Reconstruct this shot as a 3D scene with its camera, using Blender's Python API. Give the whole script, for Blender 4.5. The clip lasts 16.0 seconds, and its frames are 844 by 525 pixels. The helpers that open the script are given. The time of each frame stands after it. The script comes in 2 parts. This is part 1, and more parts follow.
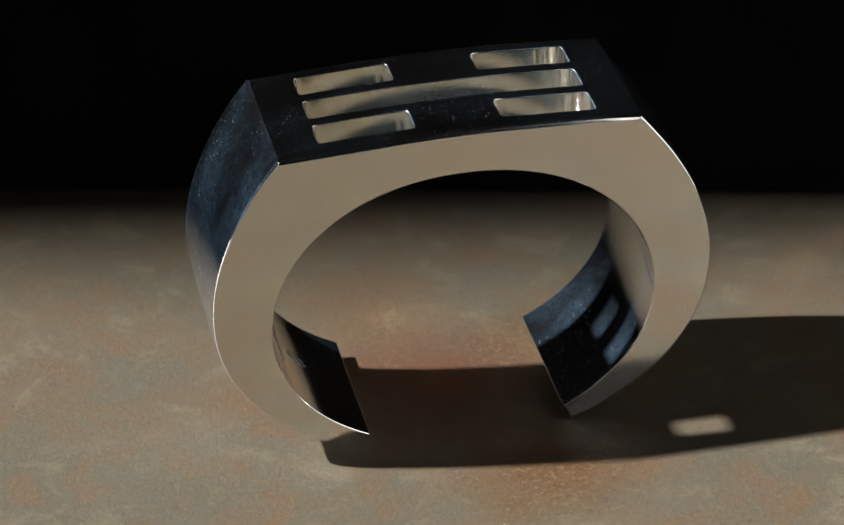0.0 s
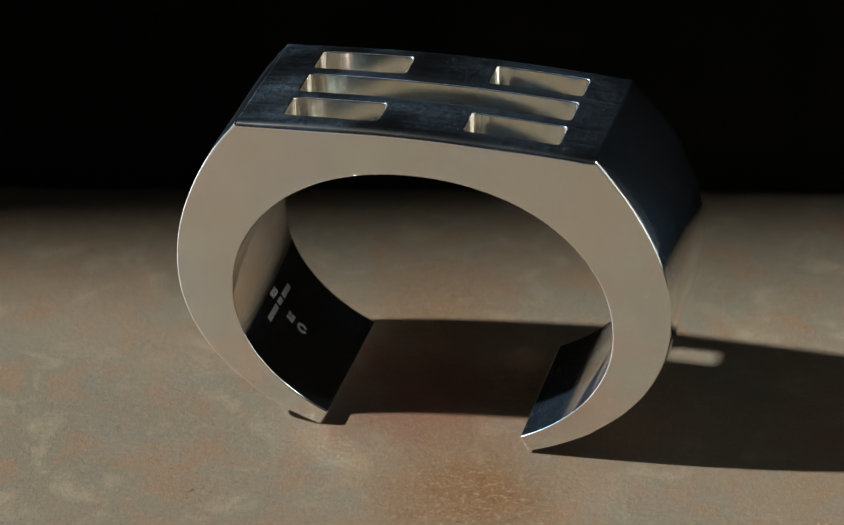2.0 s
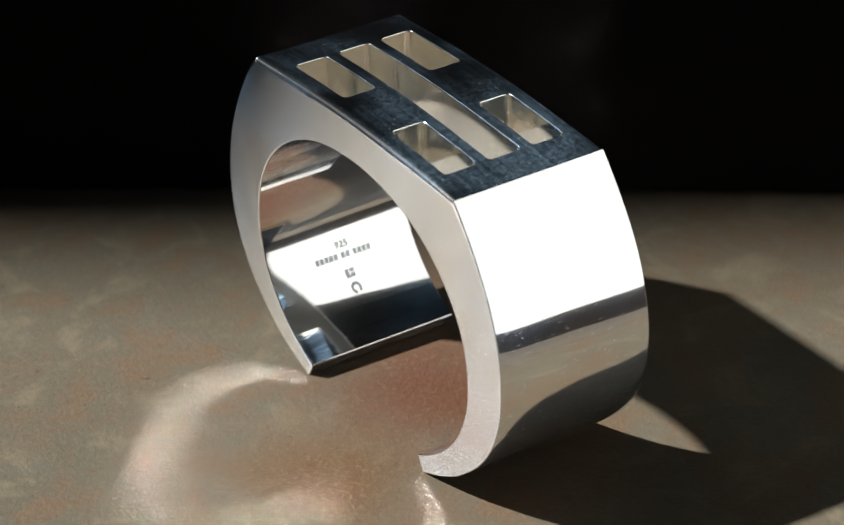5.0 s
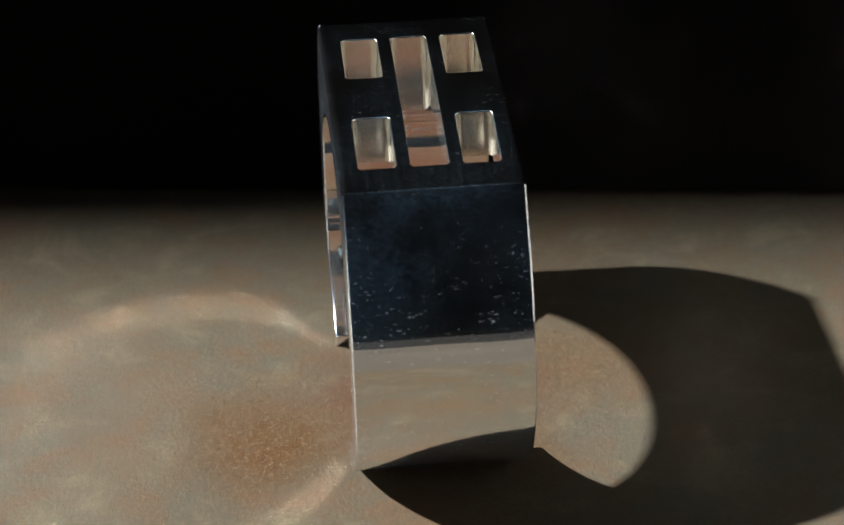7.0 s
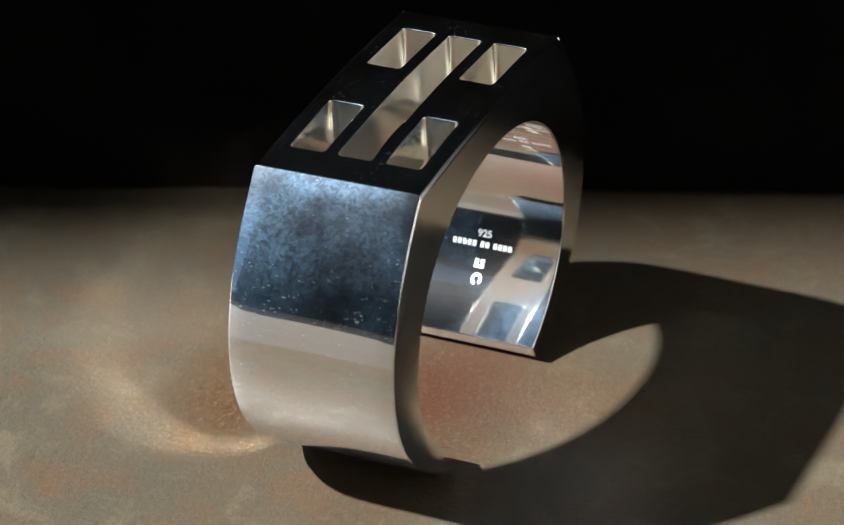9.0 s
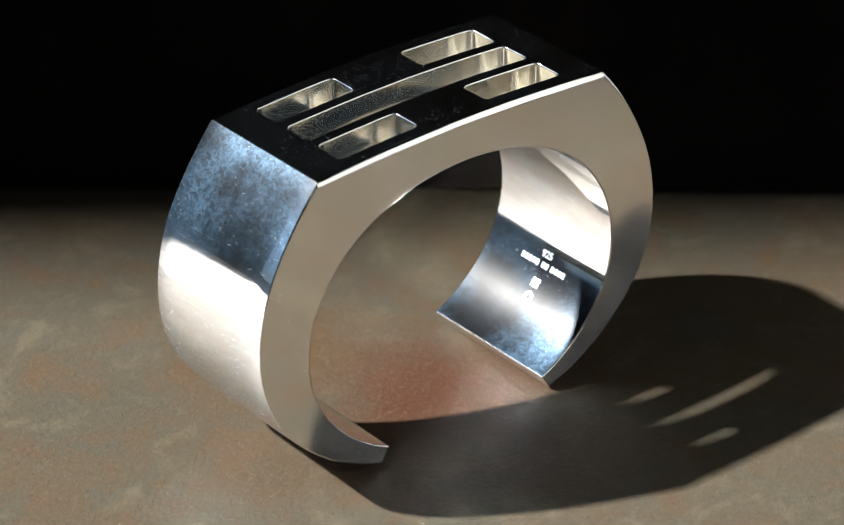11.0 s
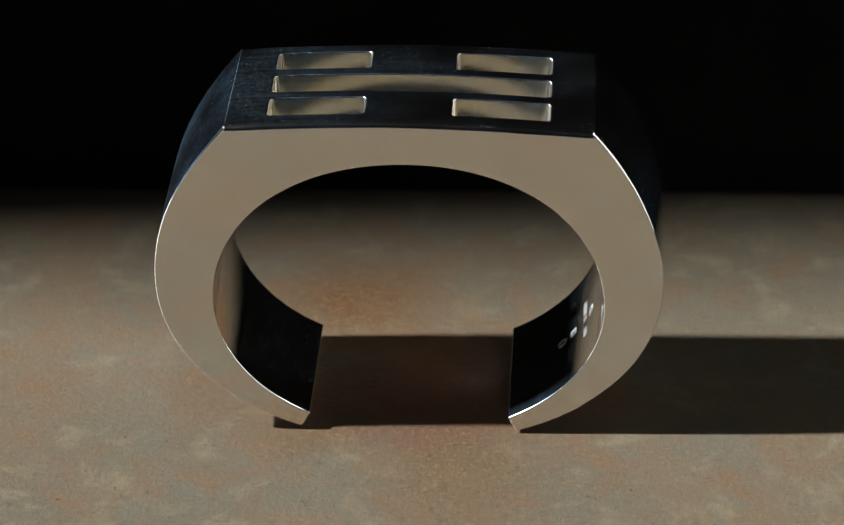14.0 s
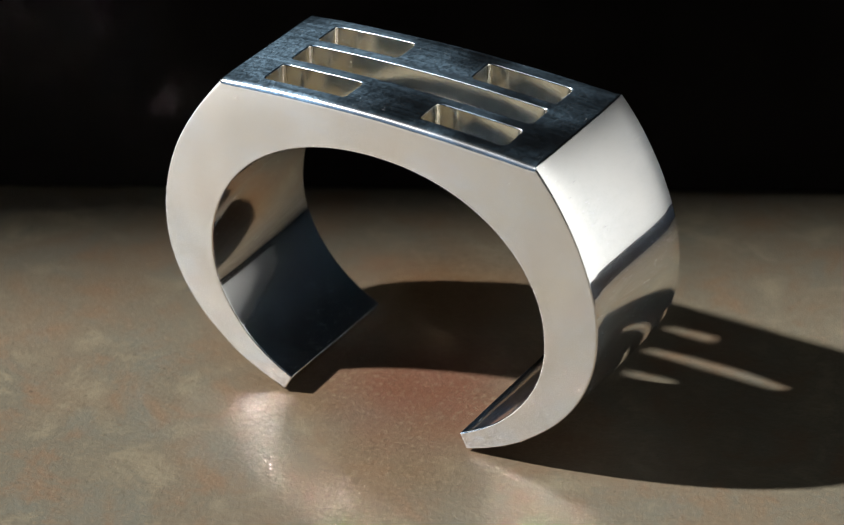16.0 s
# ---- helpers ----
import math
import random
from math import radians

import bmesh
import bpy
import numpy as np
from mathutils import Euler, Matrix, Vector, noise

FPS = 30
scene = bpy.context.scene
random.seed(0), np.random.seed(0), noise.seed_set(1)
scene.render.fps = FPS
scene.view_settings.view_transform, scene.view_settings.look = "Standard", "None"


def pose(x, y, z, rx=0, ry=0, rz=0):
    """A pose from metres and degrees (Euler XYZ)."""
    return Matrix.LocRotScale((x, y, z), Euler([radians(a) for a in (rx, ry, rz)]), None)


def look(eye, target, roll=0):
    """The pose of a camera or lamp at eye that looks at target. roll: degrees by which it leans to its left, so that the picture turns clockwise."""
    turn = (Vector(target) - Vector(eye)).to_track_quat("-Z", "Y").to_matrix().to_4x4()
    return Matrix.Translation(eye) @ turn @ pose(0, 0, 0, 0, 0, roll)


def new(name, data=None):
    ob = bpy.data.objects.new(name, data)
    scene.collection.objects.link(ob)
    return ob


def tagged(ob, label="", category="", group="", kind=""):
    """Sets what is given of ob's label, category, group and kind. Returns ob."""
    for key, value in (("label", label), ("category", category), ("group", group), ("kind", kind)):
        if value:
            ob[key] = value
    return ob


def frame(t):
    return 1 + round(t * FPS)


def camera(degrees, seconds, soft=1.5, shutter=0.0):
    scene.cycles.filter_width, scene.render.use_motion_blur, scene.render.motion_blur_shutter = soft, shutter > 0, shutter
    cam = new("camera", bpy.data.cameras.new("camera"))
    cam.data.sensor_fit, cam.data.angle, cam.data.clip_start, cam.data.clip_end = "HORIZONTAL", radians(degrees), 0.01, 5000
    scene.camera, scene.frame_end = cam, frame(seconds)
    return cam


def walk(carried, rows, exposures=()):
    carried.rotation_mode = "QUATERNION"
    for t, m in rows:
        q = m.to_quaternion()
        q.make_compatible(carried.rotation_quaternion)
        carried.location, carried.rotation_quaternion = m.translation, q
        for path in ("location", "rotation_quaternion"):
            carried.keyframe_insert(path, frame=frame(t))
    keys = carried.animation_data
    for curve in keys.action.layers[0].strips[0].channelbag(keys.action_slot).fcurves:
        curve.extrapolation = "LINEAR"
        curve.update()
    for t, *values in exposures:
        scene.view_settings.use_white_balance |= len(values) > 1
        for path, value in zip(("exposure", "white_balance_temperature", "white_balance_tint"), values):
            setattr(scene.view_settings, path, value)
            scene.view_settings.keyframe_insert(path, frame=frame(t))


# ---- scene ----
MM = 0.001

# ---- camera: stands still, long lens, mild depth of field ----
cam = camera(15.77, 16.0, soft=1.2)
CAM_POSE = pose(0, -415.84 * MM, 272.07 * MM, 90 - 30.838, 0, 0.146) @ pose(0, 0, 0, 0, 0, -0.929)
cam.data.dof.use_dof = True
cam.data.dof.focus_distance = 0.475
cam.data.dof.aperture_fstop = 26.0
walk(cam, [(0, CAM_POSE), (16.0, CAM_POSE)], exposures=[(0, 2.46), (16.0, 2.46)])

scene.cycles.caustics_reflective = True    # sunlight thrown by the silver onto the plate
scene.cycles.blur_glossy = 0.02
scene.cycles.sample_clamp_indirect = 0.0

# ---- light: low clear sun through an unseen tall window, blue sky outside ----
SUN_EL, SUN_AZ = 43.9, -1.0          # height, and the way the light travels over the floor
sun = new("sun", bpy.data.lights.new("sun", "SUN"))
sun.data.energy, sun.data.angle, sun.data.color = 4.0, radians(1.6), (1.0, 0.98, 0.955)
ev, az = radians(SUN_EL), radians(SUN_AZ)
SUN_WAY = Vector((math.cos(ev) * math.cos(az), math.cos(ev) * math.sin(az), -math.sin(ev)))
sun.matrix_world = look(-3 * SUN_WAY, (0, 0, 0))

world = bpy.data.worlds.new("sky")
scene.world = world
world.use_nodes = True
wn = world.node_tree
sky = wn.nodes.new("ShaderNodeTexSky")
sky.sky_type, sky.sun_disc = "NISHITA", False
sky.dust_density, sky.ozone_density = 0.2, 6.0
sky.sun_elevation, sky.sun_rotation = ev, math.atan2(-SUN_WAY.x, -SUN_WAY.y)
wn.links.new(sky.outputs[0], wn.nodes["Background"].inputs[0])
wn.nodes["Background"].inputs[1].default_value = 0.0038


# ---- materials ----
class Mat:
    """A node material with short ways to add and join nodes."""

    def __init__(self, name, rough=0.5, metal=0.0, color=(0.5, 0.5, 0.5)):
        self.m = bpy.data.materials.new(name)
        self.m.use_nodes = True
        self.t = self.m.node_tree
        self.b = self.t.nodes["Principled BSDF"]
        self.b.inputs["Roughness"].default_value = rough
        self.b.inputs["Metallic"].default_value = metal
        self.b.inputs["Base Color"].default_value = (*color, 1)
        self.co = self.node("ShaderNodeTexCoord").outputs["Object"]

    def node(self, kind, **values):
        n = self.t.nodes.new(kind)
        for k, v in values.items():
            n.inputs[k].default_value = v
        return n

    def link(self, a, b):
        self.t.links.new(a, b)

    def mapped(self, scale=(1, 1, 1), rot=(0, 0, 0), loc=(0, 0, 0)):
        n = self.node("ShaderNodeMapping", Scale=scale, Rotation=rot, Location=loc)
        self.link(self.co, n.inputs["Vector"])
        return n.outputs[0]

    def noise(self, scale, detail=4, rough=0.55, vec=None, dist=0.0):
        n = self.node("ShaderNodeTexNoise", Scale=scale, Detail=detail, Roughness=rough, Distortion=dist)
        self.link(vec or self.co, n.inputs["Vector"])
        return n.outputs["Fac"]

    def ramp(self, fac, lo, hi, a=0.0, b=1.0):
        n = self.node("ShaderNodeMapRange")
        n.interpolation_type = "SMOOTHSTEP"
        for k, v in (("From Min", lo), ("From Max", hi), ("To Min", a), ("To Max", b)):
            n.inputs[k].default_value = v
        self.link(fac, n.inputs["Value"])
        return n.outputs[0]

    def math(self, op, a, b):
        n = self.node("ShaderNodeMath")
        n.operation = op
        for k, v in ((0, a), (1, b)):
            if isinstance(v, (int, float)):
                n.inputs[k].default_value = v
            else:
                self.link(v, n.inputs[k])
        return n.outputs[0]

    def mix(self, fac, a, b):
        n = self.node("ShaderNodeMix")
        n.data_type = "RGBA"
        for k, v in ((0, fac), (6, a), (7, b)):
            if isinstance(v, tuple):
                n.inputs[k].default_value = (*v, 1)
            elif isinstance(v, (int, float)):
                n.inputs[k].default_value = v
            else:
                self.link(v, n.inputs[k])
        return n.outputs[2]

    def bump(self, height, strength, distance, normal=None):
        n = self.node("ShaderNodeBump", Strength=strength, Distance=distance)
        self.link(height, n.inputs["Height"])
        if normal:
            self.link(normal, n.inputs["Normal"])
        return n.outputs[0]

    def spot(self, x, y, r0, r1, z=0.0):
        """1 within r0 of a place on the surface, 0 past r1."""
        n = self.node("ShaderNodeVectorMath")
        n.operation = "DISTANCE"
        self.link(self.warped, n.inputs[0])
        n.inputs[1].default_value = (x, y, z)
        return self.ramp(n.outputs["Value"], r0, r1, 1.0, 0.0)


def make_clay():
    """Mottled, dull brown, grey and rust clay top of the turntable, with a gritty grain."""
    k = Mat("mottled_clay", rough=0.55)
    w = k.node("ShaderNodeTexNoise", Scale=60.0, Detail=3.0)
    k.link(k.co, w.inputs["Vector"])
    off = k.node("ShaderNodeVectorMath")
    off.operation = "MULTIPLY_ADD"
    k.link(w.outputs["Color"], off.inputs[0])
    off.inputs[1].default_value = (0.016, 0.016, 0)
    k.link(k.co, off.inputs[2])
    k.warped = off.outputs[0]
    big = k.noise(24, 5, 0.6, dist=0.6)
    mid = k.noise(85, 6, 0.7, dist=0.5)
    mid2 = k.noise(60, 6, 0.7, vec=k.mapped(loc=(3.1, 1.7, 0)), dist=0.8)
    fine = k.noise(1100, 4, 0.75)
    fine2 = k.noise(700, 5, 0.75, vec=k.mapped(loc=(5.3, 2.9, 0)))
    flecks = k.noise(420, 6, 0.8, vec=k.mapped(loc=(1.3, 7.9, 0)), dist=0.4)
    dots = k.noise(1500, 2, 0.6)
    pits = k.noise(260, 3, 0.6, vec=k.mapped(loc=(9.1, 4.4, 0)))
    c = k.mix(k.ramp(big, 0.38, 0.62), (0.0412, 0.0370, 0.0270), (0.0485, 0.0385, 0.0260))
    c = k.mix(k.ramp(mid, 0.48, 0.66, 0, 0.8), c, (0.0514, 0.0325, 0.0184))
    c = k.mix(k.ramp(mid2, 0.49, 0.67, 0, 0.7), c, (0.0407, 0.0405, 0.0321))
    c = k.mix(k.ramp(mid, 0.49, 0.33, 0, 0.85), c, (0.0660, 0.0570, 0.0393))
    c = k.mix(k.math("MULTIPLY", k.ramp(mid2, 0.50, 0.34, 0, 0.7), k.spot(0.008, 0.006, 0.020, 0.060)), c, (0.0514, 0.0330, 0.0194))
    worn = k.ramp(mid2, 0.36, 0.58, 0.45, 1.0)
    rust = k.math("MULTIPLY", k.spot(0.0215, -0.019, 0.002, 0.021), worn)
    for x, y, r, much in ((0.002, 0.031, 0.022, 0.6), (0.041, 0.012, 0.014, 0.45), (-0.012, 0.010, 0.018, 0.6), (0.026, 0.016, 0.018, 0.7)):
        rust = k.math("MAXIMUM", rust, k.math("MULTIPLY", k.math("MULTIPLY", k.spot(x, y, 0.002, r), worn), much))
    c = k.mix(k.math("MULTIPLY", rust, 0.9), c, (0.0432, 0.0209, 0.0074))
    # red centre patch, its colour deepened to carry amber light thrown under the cuff
    c = k.mix(k.math("MULTIPLY", k.spot(0.009, 0.008, 0.003, 0.024), 0.92), c, (0.0400, 0.0160, 0.0090))
    grit = k.math("ADD", k.math("MULTIPLY", rust, 0.55), 0.45)
    c = k.mix(k.math("MULTIPLY", k.ramp(fine, 0.52, 0.64, 0, 0.8), grit), c, (0.0778, 0.0603, 0.0374))
    c = k.mix(k.math("MULTIPLY", k.ramp(fine2, 0.46, 0.32, 0, 0.8), grit), c, (0.0187, 0.0114, 0.0069))
    c = k.mix(k.ramp(flecks, 0.57, 0.70, 0, 0.35), c, (0.0677, 0.0534, 0.0358))
    c = k.mix(k.ramp(flecks, 0.43, 0.30, 0, 0.35), c, (0.0266, 0.0206, 0.0145))
    c = k.mix(k.ramp(dots, 0.67, 0.74, 0, 0.8), c, (0.0108, 0.0076, 0.0053))
    c = k.mix(k.ramp(pits, 0.70, 0.76, 0, 0.8), c, (0.0144, 0.0091, 0.0061))
    k.link(c, k.b.inputs["Base Color"])
    k.link(k.ramp(mid, 0.3, 0.7, 0.36, 0.54), k.b.inputs["Roughness"])
    k.link(k.bump(fine, 0.35, 0.0003, k.bump(fine2, 0.25, 0.0004)), k.b.inputs["Normal"])
    k.b.inputs["Specular IOR Level"].default_value = 0.22
    return k.m


def make_silver(name, rough, haze, veil, grain, brush=0.6, patchy=(0.45, 1.5), spread=(0.46, 0.45), tone=(0.93, 0.905, 0.865), stain=None, hue=(0.36, 0.66, 1.0), soft=(0.22, 0.15)):
    """Polished silver with hairline scratches, faint haze, and wear that runs along the way 'grain'."""
    k = Mat(name, metal=1.0, color=tone)
    lines = None
    for rot, sx in (((0.3, 0.2, 0.5), 7000), ((1.1, 0.7, 2.0), 8200), ((0.6, 2.0, 1.1), 7600), ((2.2, 0.4, 1.5), 9000)):
        v = k.mapped(scale=(sx * 1.9, 700, 5200), rot=rot)
        n = k.ramp(k.noise(1.0, 1, 0.5, vec=v), 0.748, 0.785)
        lines = n if lines is None else k.math("MAXIMUM", lines, n)
    patch = k.ramp(k.noise(90, 4, 0.6), 0.40, 0.66, 0.05, 1.0)
    marks = k.math("MULTIPLY", lines, patch)
    k.link(k.ramp(k.noise(70, 5, 0.65), 0.35, 0.75, rough, haze), k.b.inputs["Roughness"])
    tarnish = k.ramp(k.noise(48, 5, 0.6), 0.58, 0.76, 0, 0.35)
    k.link(k.mix(tarnish, tone, (0.80, 0.72, 0.58)), k.b.inputs["Base Color"])
    if stain:
        k.warped = k.co
        halo = k.math("MULTIPLY", k.spot(*stain, 0.001, 0.007, 0.0552), k.ramp(k.noise(400, 4), 0.35, 0.6))
        c = k.mix(k.math("MULTIPLY", halo, 0.8), k.b.inputs["Base Color"].links[0].from_socket, (0.55, 0.46, 0.26))
        core = k.math("MULTIPLY", k.spot(*stain, 0.0006, 0.0032, 0.0552), k.ramp(k.noise(700, 4), 0.38, 0.55))
        k.link(k.mix(core, c, (0.10, 0.05, 0.03)), k.b.inputs["Base Color"])
    relief = k.bump(k.noise(200, 2, 0.5), 0.10, 0.00006)
    k.link(relief, k.b.inputs["Normal"])
    # wear: fine parallel scratches that spread light across their own way
    wear = k.node("ShaderNodeBsdfAnisotropic", Roughness=spread[0], Anisotropy=spread[1])
    # the scratches' haze gets its sky-blue cast from this colour
    wear.inputs["Color"].default_value = (*hue, 1)
    k.link(relief, wear.inputs["Normal"])
    turn = k.node("ShaderNodeVectorTransform")
    turn.vector_type, turn.convert_from, turn.convert_to = "VECTOR", "OBJECT", "WORLD"
    turn.inputs[0].default_value = grain
    k.link(turn.outputs[0], wear.inputs["Tangent"])
    long_way = tuple(60 if g else 1300 for g in grain)
    streak = k.noise(1.0, 4, 0.65, vec=k.mapped(scale=long_way, rot=(0, 0, 0.06)))
    cloud = k.math("MULTIPLY", k.ramp(k.noise(45, 3, 0.5), 0.36, 0.64, patchy[0], patchy[1]), k.ramp(k.noise(1.0, 5, 0.75, vec=k.mapped(scale=(1100, 900, 1000), rot=(0.5, 0.3, 0.6)), dist=1.2), 0.34, 0.66, 0.4, 1.7))
    amount = k.math("MULTIPLY", k.ramp(streak, 0.30, 0.70, 1 - brush, 1 + brush), k.math("MULTIPLY", cloud, veil))
    both = k.node("ShaderNodeMixShader")
    k.link(amount, both.inputs[0])
    k.link(wear.outputs[0], both.inputs[2])
    # polish haze: part of the mirror image is slightly spread
    veiled = k.node("ShaderNodeMixShader", Fac=soft[0])
    hazy = k.node("ShaderNodeBsdfAnisotropic", Roughness=soft[1])
    hazy.inputs["Color"].default_value = (*tone, 1)
    k.link(relief, hazy.inputs["Normal"])
    k.link(k.b.outputs[0], veiled.inputs[1])
    k.link(hazy.outputs[0], veiled.inputs[2])
    k.link(veiled.outputs[0], both.inputs[1])
    # hairline scratches and nicks, each with its own tilt
    glint = k.node("ShaderNodeBsdfAnisotropic", Roughness=0.42)
    glint.inputs["Color"].default_value = (0.90, 0.93, 0.95, 1)
    k.link(k.bump(marks, 0.9, 0.00012, relief), glint.inputs["Normal"])
    cut = k.node("ShaderNodeMixShader")
    k.link(k.math("MULTIPLY", marks, 0.6), cut.inputs[0])
    k.link(both.outputs[0], cut.inputs[1])
    k.link(glint.outputs[0], cut.inputs[2])
    # dust specks that stand up from the metal
    dots = k.math("MULTIPLY", k.ramp(k.noise(3600, 0, 0.5), 0.865, 0.885), k.ramp(k.noise(140, 3, 0.7), 0.36, 0.6, 0.0, 1.0))
    dust = k.node("ShaderNodeBsdfDiffuse")
    dust.inputs["Color"].default_value = (0.30, 0.31, 0.31, 1)
    k.link(k.bump(dots, 1.0, 0.0004), dust.inputs["Normal"])
    top = k.node("ShaderNodeMixShader")
    k.link(dots, top.inputs[0])
    k.link(cut.outputs[0], top.inputs[1])
    k.link(dust.outputs[0], top.inputs[2])
    k.link(top.outputs[0], k.t.nodes["Material Output"].inputs[0])
    return k.m


def make_plain(name, color, rough, scale=40, spread=0.25, gloss=0.0):
    k = Mat(name, rough=rough)
    n = k.noise(scale, 5, 0.6)
    lo, hi = (tuple(c * (1 + f * spread) for c in color) for f in (-1, 1))
    k.link(k.mix(k.ramp(n, 0.3, 0.7), lo, hi), k.b.inputs["Base Color"])
    k.link(k.bump(k.noise(scale * 12, 4), 0.2, 0.0006), k.b.inputs["Normal"])
    k.b.inputs["Specular IOR Level"].default_value = gloss
    return k.m


CLAY = make_clay()
SILVER = make_silver("polished_silver", 0.03, 0.055, 0.038, (0, 1, 0), 0.12, (0.12, 2.1), (0.365, 0.15))
STAIN = (-0.0014, 0.0085)                 # old tarnish mark between two slots
BRUSHED = make_silver("brushed_silver", 0.03, 0.06, 0.020, (1, 0, 0), 0.45, (0.15, 1.7), stain=STAIN, hue=(0.50, 0.76, 0.98))
SATIN = make_silver("satin_silver", 0.09, 0.20, 0.05, (0, 0, 1), 0.8, tone=(0.95, 0.92, 0.83))
SIDE = make_silver("side_silver", 0.115, 0.155, 0.03, (1, 0, 0), 0.3, (0.3, 1.4), tone=(0.93, 0.90, 0.85))
FROST = Mat("engraved_silver", rough=0.45, metal=1.0, color=(0.50, 0.54, 0.57)).m
BLACK = make_plain("black_cloth", (0.0050, 0.0042, 0.0038), 0.95)
DARK = make_plain("dark_paint", (0.010, 0.010, 0.010), 0.9, 6)
SLATE = make_plain("grey_table", (0.042, 0.037, 0.030), 0.5, 9, 0.12, 0.5)
WHITE = make_plain("pale_card", (0.244, 0.252, 0.254), 0.7, 12, 0.03)


# ---- mesh helpers ----
def mesh_of(name, bm, material, smooth=False):
    me = bpy.data.meshes.new(name)
    bmesh.ops.recalc_face_normals(bm, faces=bm.faces)
    for f in bm.faces:
        f.smooth = smooth
    bm.to_mesh(me)
    bm.free()
    me.materials.append(material)
    return me


def part(name, bm, material, parent, label="", smooth=False):
    ob = new(name, mesh_of(name, bm, material, smooth))
    ob.parent = parent
    return tagged(ob, label) if label else ob


def box(bm, lo, hi):
    m = Matrix.LocRotScale([(a + b) / 2 for a, b in zip(lo, hi)], None, [b - a for a, b in zip(lo, hi)])
    return bmesh.ops.create_cube(bm, size=1, matrix=m)["verts"]


def structure(name, material, *boxes):
    bm = bmesh.new()
    for lo, hi in boxes:
        box(bm, lo, hi)
    return tagged(new(name, mesh_of(name, bm, material)), kind="structure")


# ---- the dark room, unseen, added round the set ----
WX, RX, FY, BY, LOW, TOP = -1.2, 1.6, -1.8, 1.2, -0.003, 2.5
structure("floor_1", SLATE, ((-1.4, -0.36, LOW - 0.05), (1.8, 1.4, LOW)))
# dark piece added in place of the darkness past the table's front edge
structure("floor_2", DARK, ((-1.4, -2.0, LOW - 0.05), (1.8, -0.36, LOW)))
structure("ceiling", DARK, ((-1.4, -2.0, TOP), (1.8, 1.4, TOP + 0.1)))
structure("wall_south", DARK, ((-1.3, FY - 0.1, LOW), (1.7, FY, TOP)))
structure("wall_north", DARK, ((-1.3, BY, LOW), (1.7, BY + 0.1, TOP)))
structure("wall_east", DARK, ((RX, FY, LOW), (RX + 0.1, BY, TOP)))
SUN_CUT = 0.0400 - math.tan(az) * 1.2       # unseen window edge, placed to fade the sunlight out just behind the bracelet
# unseen wall, added to mask the sun to one window opening
structure("wall_west_mask", DARK, ((WX - 0.1, FY, LOW), (WX, -0.9, TOP)), ((WX - 0.1, SUN_CUT, LOW), (WX, BY, TOP)),
          ((WX - 0.1, -0.9, 2.25), (WX, SUN_CUT, TOP)), ((WX - 0.1, -0.9, LOW), (WX, SUN_CUT, 0.10)))

# black cloth hung from the ceiling close behind the set, its hem just clear of the turning plate
bm = bmesh.new()
box(bm, (-0.13, 0, 0.0012), (0.13, 0.004, TOP))
backdrop = new("backdrop", mesh_of("backdrop", bm, BLACK))
backdrop.matrix_world = pose(0, 0.0640, 0, 0, 0, -2.6)
tagged(backdrop, "matt black cloth hanging behind the turntable", kind="structure")


# ---- turntable ----
def make_turntable():
    bm = bmesh.new()
    rings = [(0.130, LOW), (0.130, -0.001), (0.129, 0.0)]
    n = 160
    loops = [[bm.verts.new((r * math.cos(2 * math.pi * i / n), r * math.sin(2 * math.pi * i / n), z)) for i in range(n)] for r, z in rings]
    for a, b in zip(loops, loops[1:]):
        for i in range(n):
            bm.faces.new((a[i], a[(i + 1) % n], b[(i + 1) % n], b[i]))
    bm.faces.new(loops[-1])
    bm.faces.new(loops[0][::-1])
    ob = new("turntable", mesh_of("turntable", bm, CLAY))
    return tagged(ob, "round turning plate with mottled beige and rust clay top", "turntable")


turntable = make_turntable()

# ---- silver cuff bracelet ----
HALF, DEEP, HIGH = 28.0, 13.46, 54.45      # half length of the flat top, half width of the band, height
SLOT_OUT, SLOT_IN, ROW_OUT, ROW_IN, ROW_MID = 21.5, 6.67, 10.61, 4.95, 2.85
OFF_X, OFF_Y, LEAN_X, LEAN_Y = 2.785, -0.675, -0.00823, -0.01308
REST = 0.27                                # lifts the lowest foot onto the plate


def power(c, e):
    return math.copysign(abs(c) ** e, c)


def inner_at(th):
    """Inside of the band, th from the top (0) down to a foot."""
    n = 2.1 if th < math.pi / 2 else 2.0
    up = 24.7 if th < math.pi / 2 else 23.7
    return 30.4 * power(math.sin(th), 2 / n), 22.95 + up * power(math.cos(th), 2 / n)


def inner_top(x):
    return 22.95 + 24.7 * (1 - abs(x / 30.4) ** 2.1) ** (1 / 2.1)


def outer_at(s):
    """Outside of the band from a shoulder (0) to a foot (1)."""
    if s < 0.5:
        z = 53.6 - s / 0.5 * 26.6
        return 39.65 - 0.01605 * (z - 27) ** 2, z
    th = (s - 0.5) / 0.5 * 1.145
    n = 2.1
    return 39.65 * power(math.cos(th), 2 / n), 27 - 29.3 * power(math.sin(th), 2 / n)


def crown(x):
    return 55.0 - 1.2 * (x / HALF) ** 2


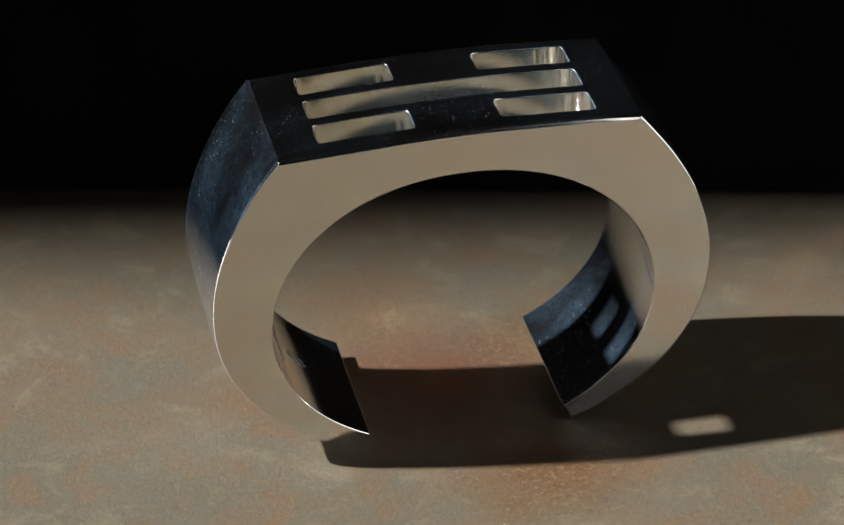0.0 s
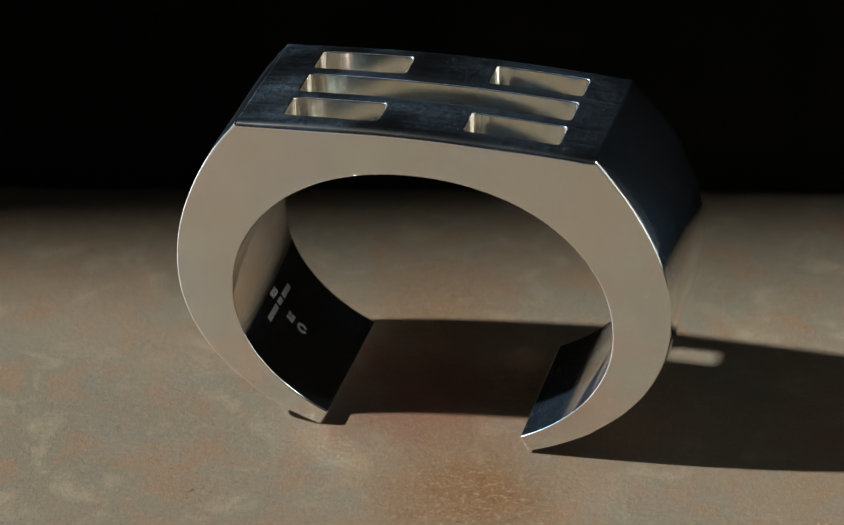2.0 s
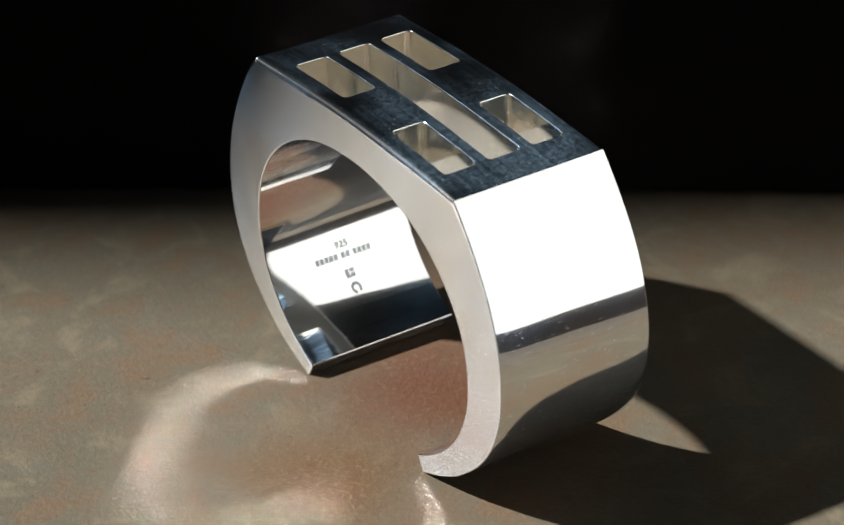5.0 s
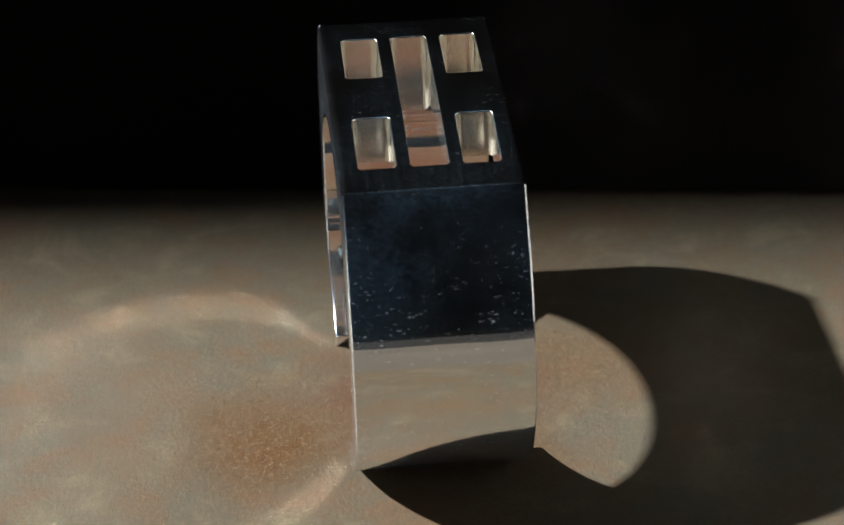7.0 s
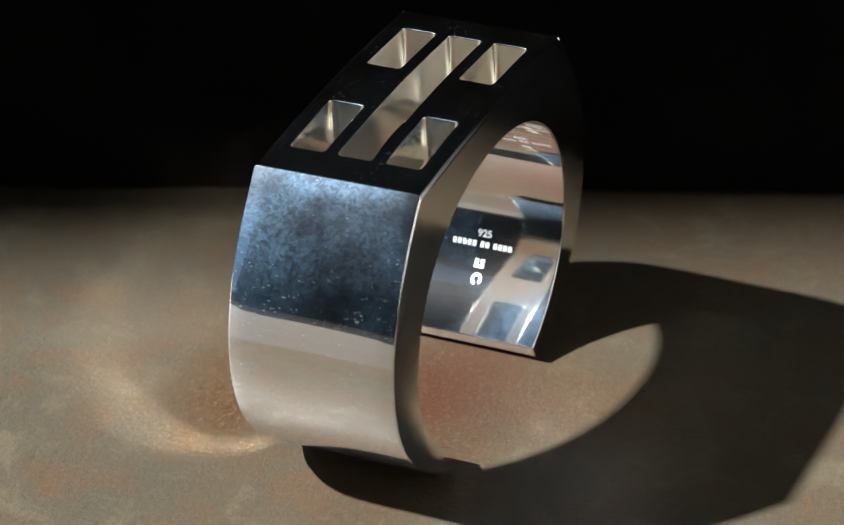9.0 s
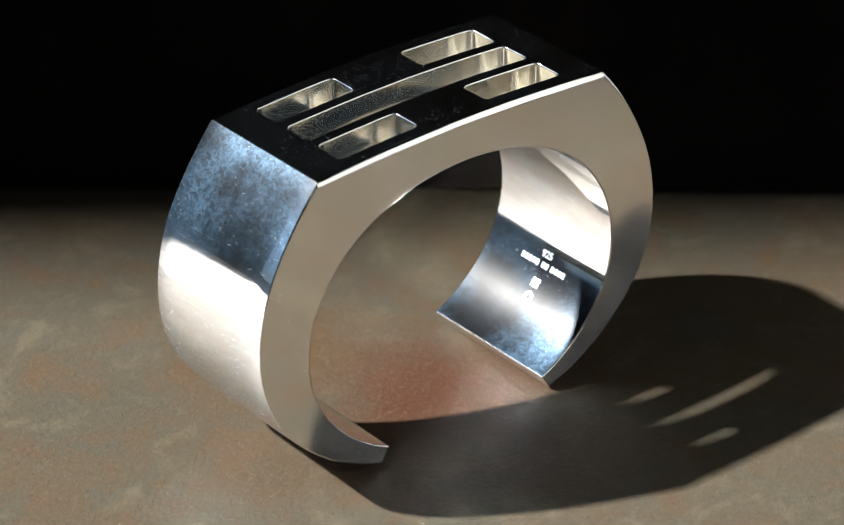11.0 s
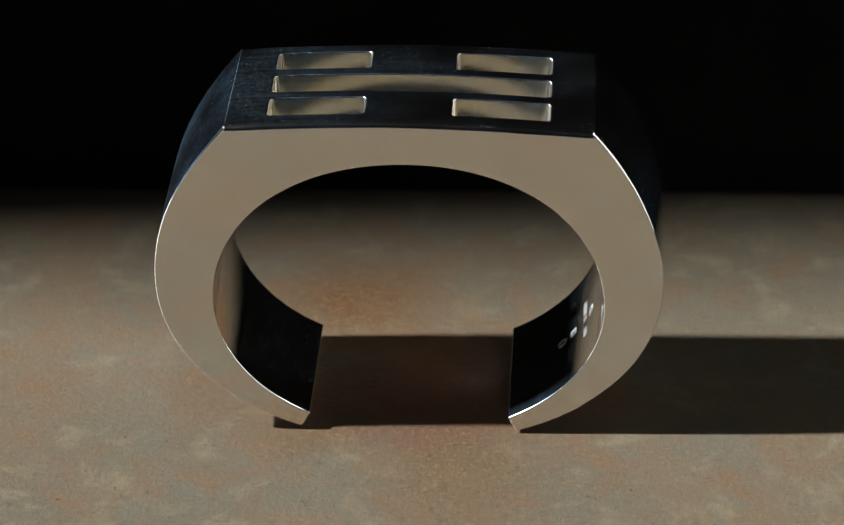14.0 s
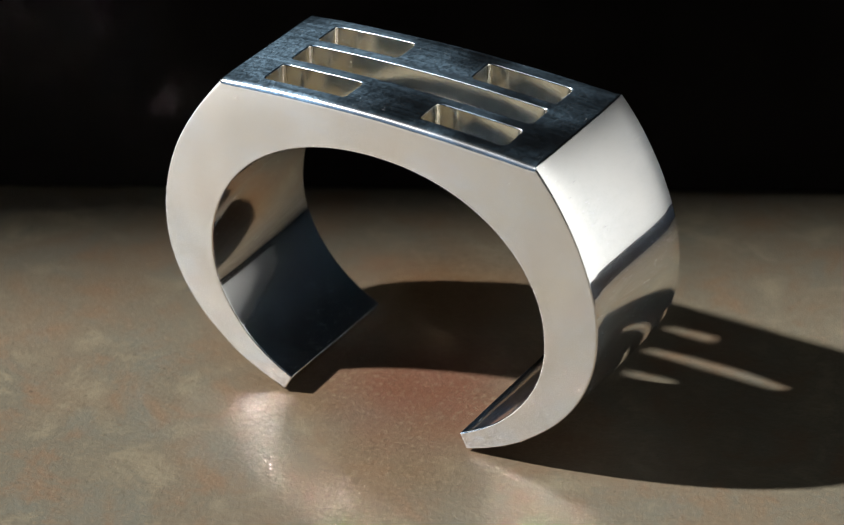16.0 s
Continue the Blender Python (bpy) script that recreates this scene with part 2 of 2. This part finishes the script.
def subdivide(stops, counts):
    out = [stops[0]]
    for a, b, n in zip(stops, stops[1:], counts):
        out += [a + (b - a) * (i + 1) / n for i in range(n)]
    return out


def band_point(x, y, z):
    """Place in the band's own axes to the turning axes, in metres."""
    return Vector((x + OFF_X + LEAN_X * z, y + OFF_Y + LEAN_Y * z, z - LEAN_X * x - LEAN_Y * y + REST)) * MM


def hand_made(x, y, z):
    """Small departures of the cast from a true shape: one flank stands out, the top sits a little to one end."""
    u, w = max(-1, min(1, x / HALF)), y / DEEP
    flank = (1 - u) / 2 * w ** 6 if w < 0 else 0
    high = max(0, min(1, (z - 40) / 10))
    return x - 0.28 * u ** 6 * high, y - 0.6 * flank, z + 0.25 * flank * high


def make_band():
    arms = 44
    th0 = math.asin((HALF / 30.4) ** 1.05)
    th1 = math.pi - math.asin(15.7 / 30.4)
    right = [(outer_at(i / arms), inner_at(th0 + (th1 - th0) * (i / arms) ** 0.9)) for i in range(arms + 1)]
    flat = subdivide([-HALF, -SLOT_OUT, -SLOT_IN, SLOT_IN, SLOT_OUT, HALF], [4, 10, 8, 10, 4])
    left = [((-o[0], o[1]), (-i[0], i[1])) for o, i in reversed(right)]
    rows = left[:-1] + [((x, crown(x)), (x, inner_top(x))) for x in flat] + right[1:]
    ys = subdivide([-DEEP, 1.5 - DEEP, -ROW_OUT, -ROW_IN, -ROW_MID, ROW_MID, ROW_IN, ROW_OUT, DEEP - 1.5, DEEP], [1, 2, 4, 2, 5, 2, 4, 2, 1])

    def open_cell(i, j):
        a, b = rows[i], rows[i + 1]
        x, y = abs(a[0][0] + b[0][0]) / 2, abs(ys[j] + ys[j + 1]) / 2
        if a[0][1] < 53 or b[0][1] < 53:
            return False
        return (y < ROW_MID and x < SLOT_OUT) or (ROW_IN < y < ROW_OUT and SLOT_IN < x < SLOT_OUT)

    bm = bmesh.new()
    grid = {}

    def v(i, j, k):
        if (i, j, k) not in grid:
            x, z = rows[i][k]
            y = ys[j]
            w = noise.noise(Vector((x / 9, y / 9, z / 9 + 7 * k))) * 0.03
            if k == 0:
                w -= (0.22 if abs(x) > HALF else 0.10) * abs(y / DEEP) ** 8
            nx, nz = (0, 1) if abs(x) < HALF - 0.01 else (math.copysign(0.9, x), 0.3)
            if k:
                nx, nz = -nx, -nz
            yy = y + (noise.noise(Vector((x / 11, 3 * (y > 0), z / 11))) * 0.05 if abs(y) > DEEP - 0.01 else 0)
            grid[i, j, k] = bm.verts.new((x + nx * w, yy, z + nz * w))
        return grid[i, j, k]

    ni, nj = len(rows) - 1, len(ys) - 1
    solid = lambda i, j: 0 <= i < ni and 0 <= j < nj and not open_cell(i, j)
    for i in range(ni):
        for j in range(nj):
            if not solid(i, j):
                continue
            bm.faces.new([v(i, j, 0), v(i + 1, j, 0), v(i + 1, j + 1, 0), v(i, j + 1, 0)])
            bm.faces.new([v(i, j, 1), v(i, j + 1, 1), v(i + 1, j + 1, 1), v(i + 1, j, 1)])
            for di, dj, a, b in ((-1, 0, (i, j + 1), (i, j)), (1, 0, (i + 1, j), (i + 1, j + 1)), (0, -1, (i, j), (i + 1, j)), (0, 1, (i + 1, j + 1), (i, j + 1))):
                if not solid(i + di, j + dj):
                    bm.faces.new([v(*a, 0), v(*a, 1), v(*b, 1), v(*b, 0)])
    # round the upright corners of the slots
    bm.edges.index_update()
    bm.normal_update()
    ring = []
    for e in bm.edges:
        p, q = e.verts
        d = q.co - p.co
        if abs(d.x) + abs(d.y) < 0.2 and abs(d.z) > 4 and len(e.link_faces) == 2 and abs(p.co.y) < DEEP - 0.5:
            if abs(e.link_faces[0].normal.dot(e.link_faces[1].normal)) < 0.5:
                ring.append(e)
    bmesh.ops.bevel(bm, geom=ring, offset=0.7, segments=3, affect="EDGES", profile=0.5)
    bm.normal_update()
    weight = bm.edges.layers.float.new("bevel_weight_edge")
    for f in bm.faces:
        c = f.calc_center_median()
        if abs(c.x) < HALF - 1 and abs(c.y) < DEEP - 1 and abs(f.normal.z) < 0.5 and c.z > 36:
            f.material_index = 1
        elif f.normal.z > 0.9 and c.z > 53:
            f.material_index = 2
        elif abs(f.normal.y) > 0.9 and abs(c.y) > DEEP - 1:
            f.material_index = 3
    for e in bm.edges:
        if len(e.link_faces) == 2 and e.calc_face_angle() > radians(38):
            p, q = (u.co for u in e.verts)
            long_edge = abs(p.y) > DEEP - 0.2 and abs(q.y) > DEEP - 0.2 and min(p.z, q.z) > 53.3
            e[weight] = 0.85 + 0.35 * noise.noise(Vector((p.x / 7, p.y, 2))) if long_edge else 0.19
    for p in bm.verts:
        p.co = band_point(*hand_made(*p.co))
    return bm


bracelet = tagged(new("cuff_bracelet"), "polished silver open cuff with slotted flat top on clay plate", "bracelet")
band = part("band", make_band(), SILVER, bracelet, smooth=True)
bev = band.modifiers.new("worn_edges", "BEVEL")
band.data.materials.append(SATIN)
band.data.materials.append(BRUSHED)
band.data.materials.append(SIDE)
bev.width, bev.segments, bev.limit_method = 0.0013, 4, "WEIGHT"
bev.use_clamp_overlap, bev.harden_normals = False, True

# ---- engraving inside the left arm ----
def engraved(bm, side_to_side, z0):
    """Lays a flat drawing, in millimetres across and up, on the inside of the left arm."""
    for p in bm.verts:
        y, up, out = p.co
        z = z0 + up * 0.88
        x = -30.4 * math.sqrt(1 - ((22.95 - z) / 23.7) ** 2)
        p.co = band_point(x + out, y + side_to_side, z)
    return bm


def bars(*spans):
    bm = bmesh.new()
    for x0, x1, y0, y1 in spans:
        box(bm, (x0, y0, -0.06), (x1, y1, 0.07))
    return bm


def numerals(text, size):
    curve = bpy.data.curves.new("numerals", "FONT")
    curve.offset = 0.035
    curve.body, curve.size, curve.align_x, curve.extrude = text, size, "CENTER", 0.06
    ob = new("numerals", curve)
    me = bpy.data.meshes.new_from_object(ob.evaluated_get(bpy.context.evaluated_depsgraph_get()))
    bm = bmesh.new()
    bm.from_mesh(me)
    bpy.data.objects.remove(ob)
    bpy.data.meshes.remove(me)
    bpy.data.curves.remove(curve)
    return bm


part("numerals", engraved(numerals("925", 1.7), 0, 14.35), FROST, bracelet, "frosted engraved numerals")
letter, gap = 0.66, 0.22
spans, x = [], -5.45
for word in (5, 2, 4):
    for i in range(word):
        spans.append((x, x + letter, -0.46, 0.46))
        x += letter + gap
    x += 0.55
part("inscription", engraved(bars(*spans), 0, 13.2), FROST, bracelet, "row of small frosted engraved bars")
part("square_mark", engraved(bars((-0.85, 0.85, -0.7, -0.45), (-0.85, -0.2, -0.45, 0.6), (0.1, 0.85, -0.45, -0.1), (0.1, 0.85, 0.1, 0.6)), 0, 10.6), FROST, bracelet)
bm = bmesh.new()
for i in range(14):
    if i in (10, 11):
        continue
    a0, a1 = i * math.tau / 14, (i + 1) * math.tau / 14
    lo = [bm.verts.new((r * math.cos(a), r * 0.9 * math.sin(a), z)) for z in (-0.06, 0.07) for a, r in ((a0, 0.95), (a1, 0.95), (a1, 0.5), (a0, 0.5))]
    for f in ((0, 1, 2, 3), (4, 5, 6, 7), (0, 1, 5, 4), (1, 2, 6, 5), (2, 3, 7, 6), (3, 0, 4, 7)):
        bm.faces.new([lo[n] for n in f])
part("round_mark", engraved(bm, 0.1, 8.55), FROST, bracelet)

# ---- pale card that throws light back, in a black foot ----
card = tagged(new("reflector_card"), "upright pale card in a black foot facing the silver", "reflector")
card.matrix_world = pose(0.150, 0, LOW)
bm = bmesh.new()
box(bm, (0, -0.225, 0.02), (0.004, 0.074, 0.225))
for p in bm.verts:
    if p.co.z < 0.03:
        p.co.z = 0.0155 - p.co.y * 0.10
    elif p.co.y < 0:
        p.co.y = -0.192
bmesh.ops.bevel(bm, geom=bm.edges[:], offset=0.001, segments=2, affect="EDGES")
part("panel", bm, WHITE, card)
bm = bmesh.new()
box(bm, (-0.004, -0.230, 0), (0.008, 0.079, 0.02))
for p in bm.verts:
    if p.co.z > 0.01:
        p.co.z = 0.0175 - p.co.y * 0.10
part("foot", bm, BLACK, card, "black foot")


# ---- movement: plate and bracelet turn together at an even pace ----
def motions():
    for thing in (turntable, bracelet):
        walk(thing, [(t, pose(0, 0, 0, 0, 0, 12.191 - 13.968 * t)) for t in range(17)])


motions()
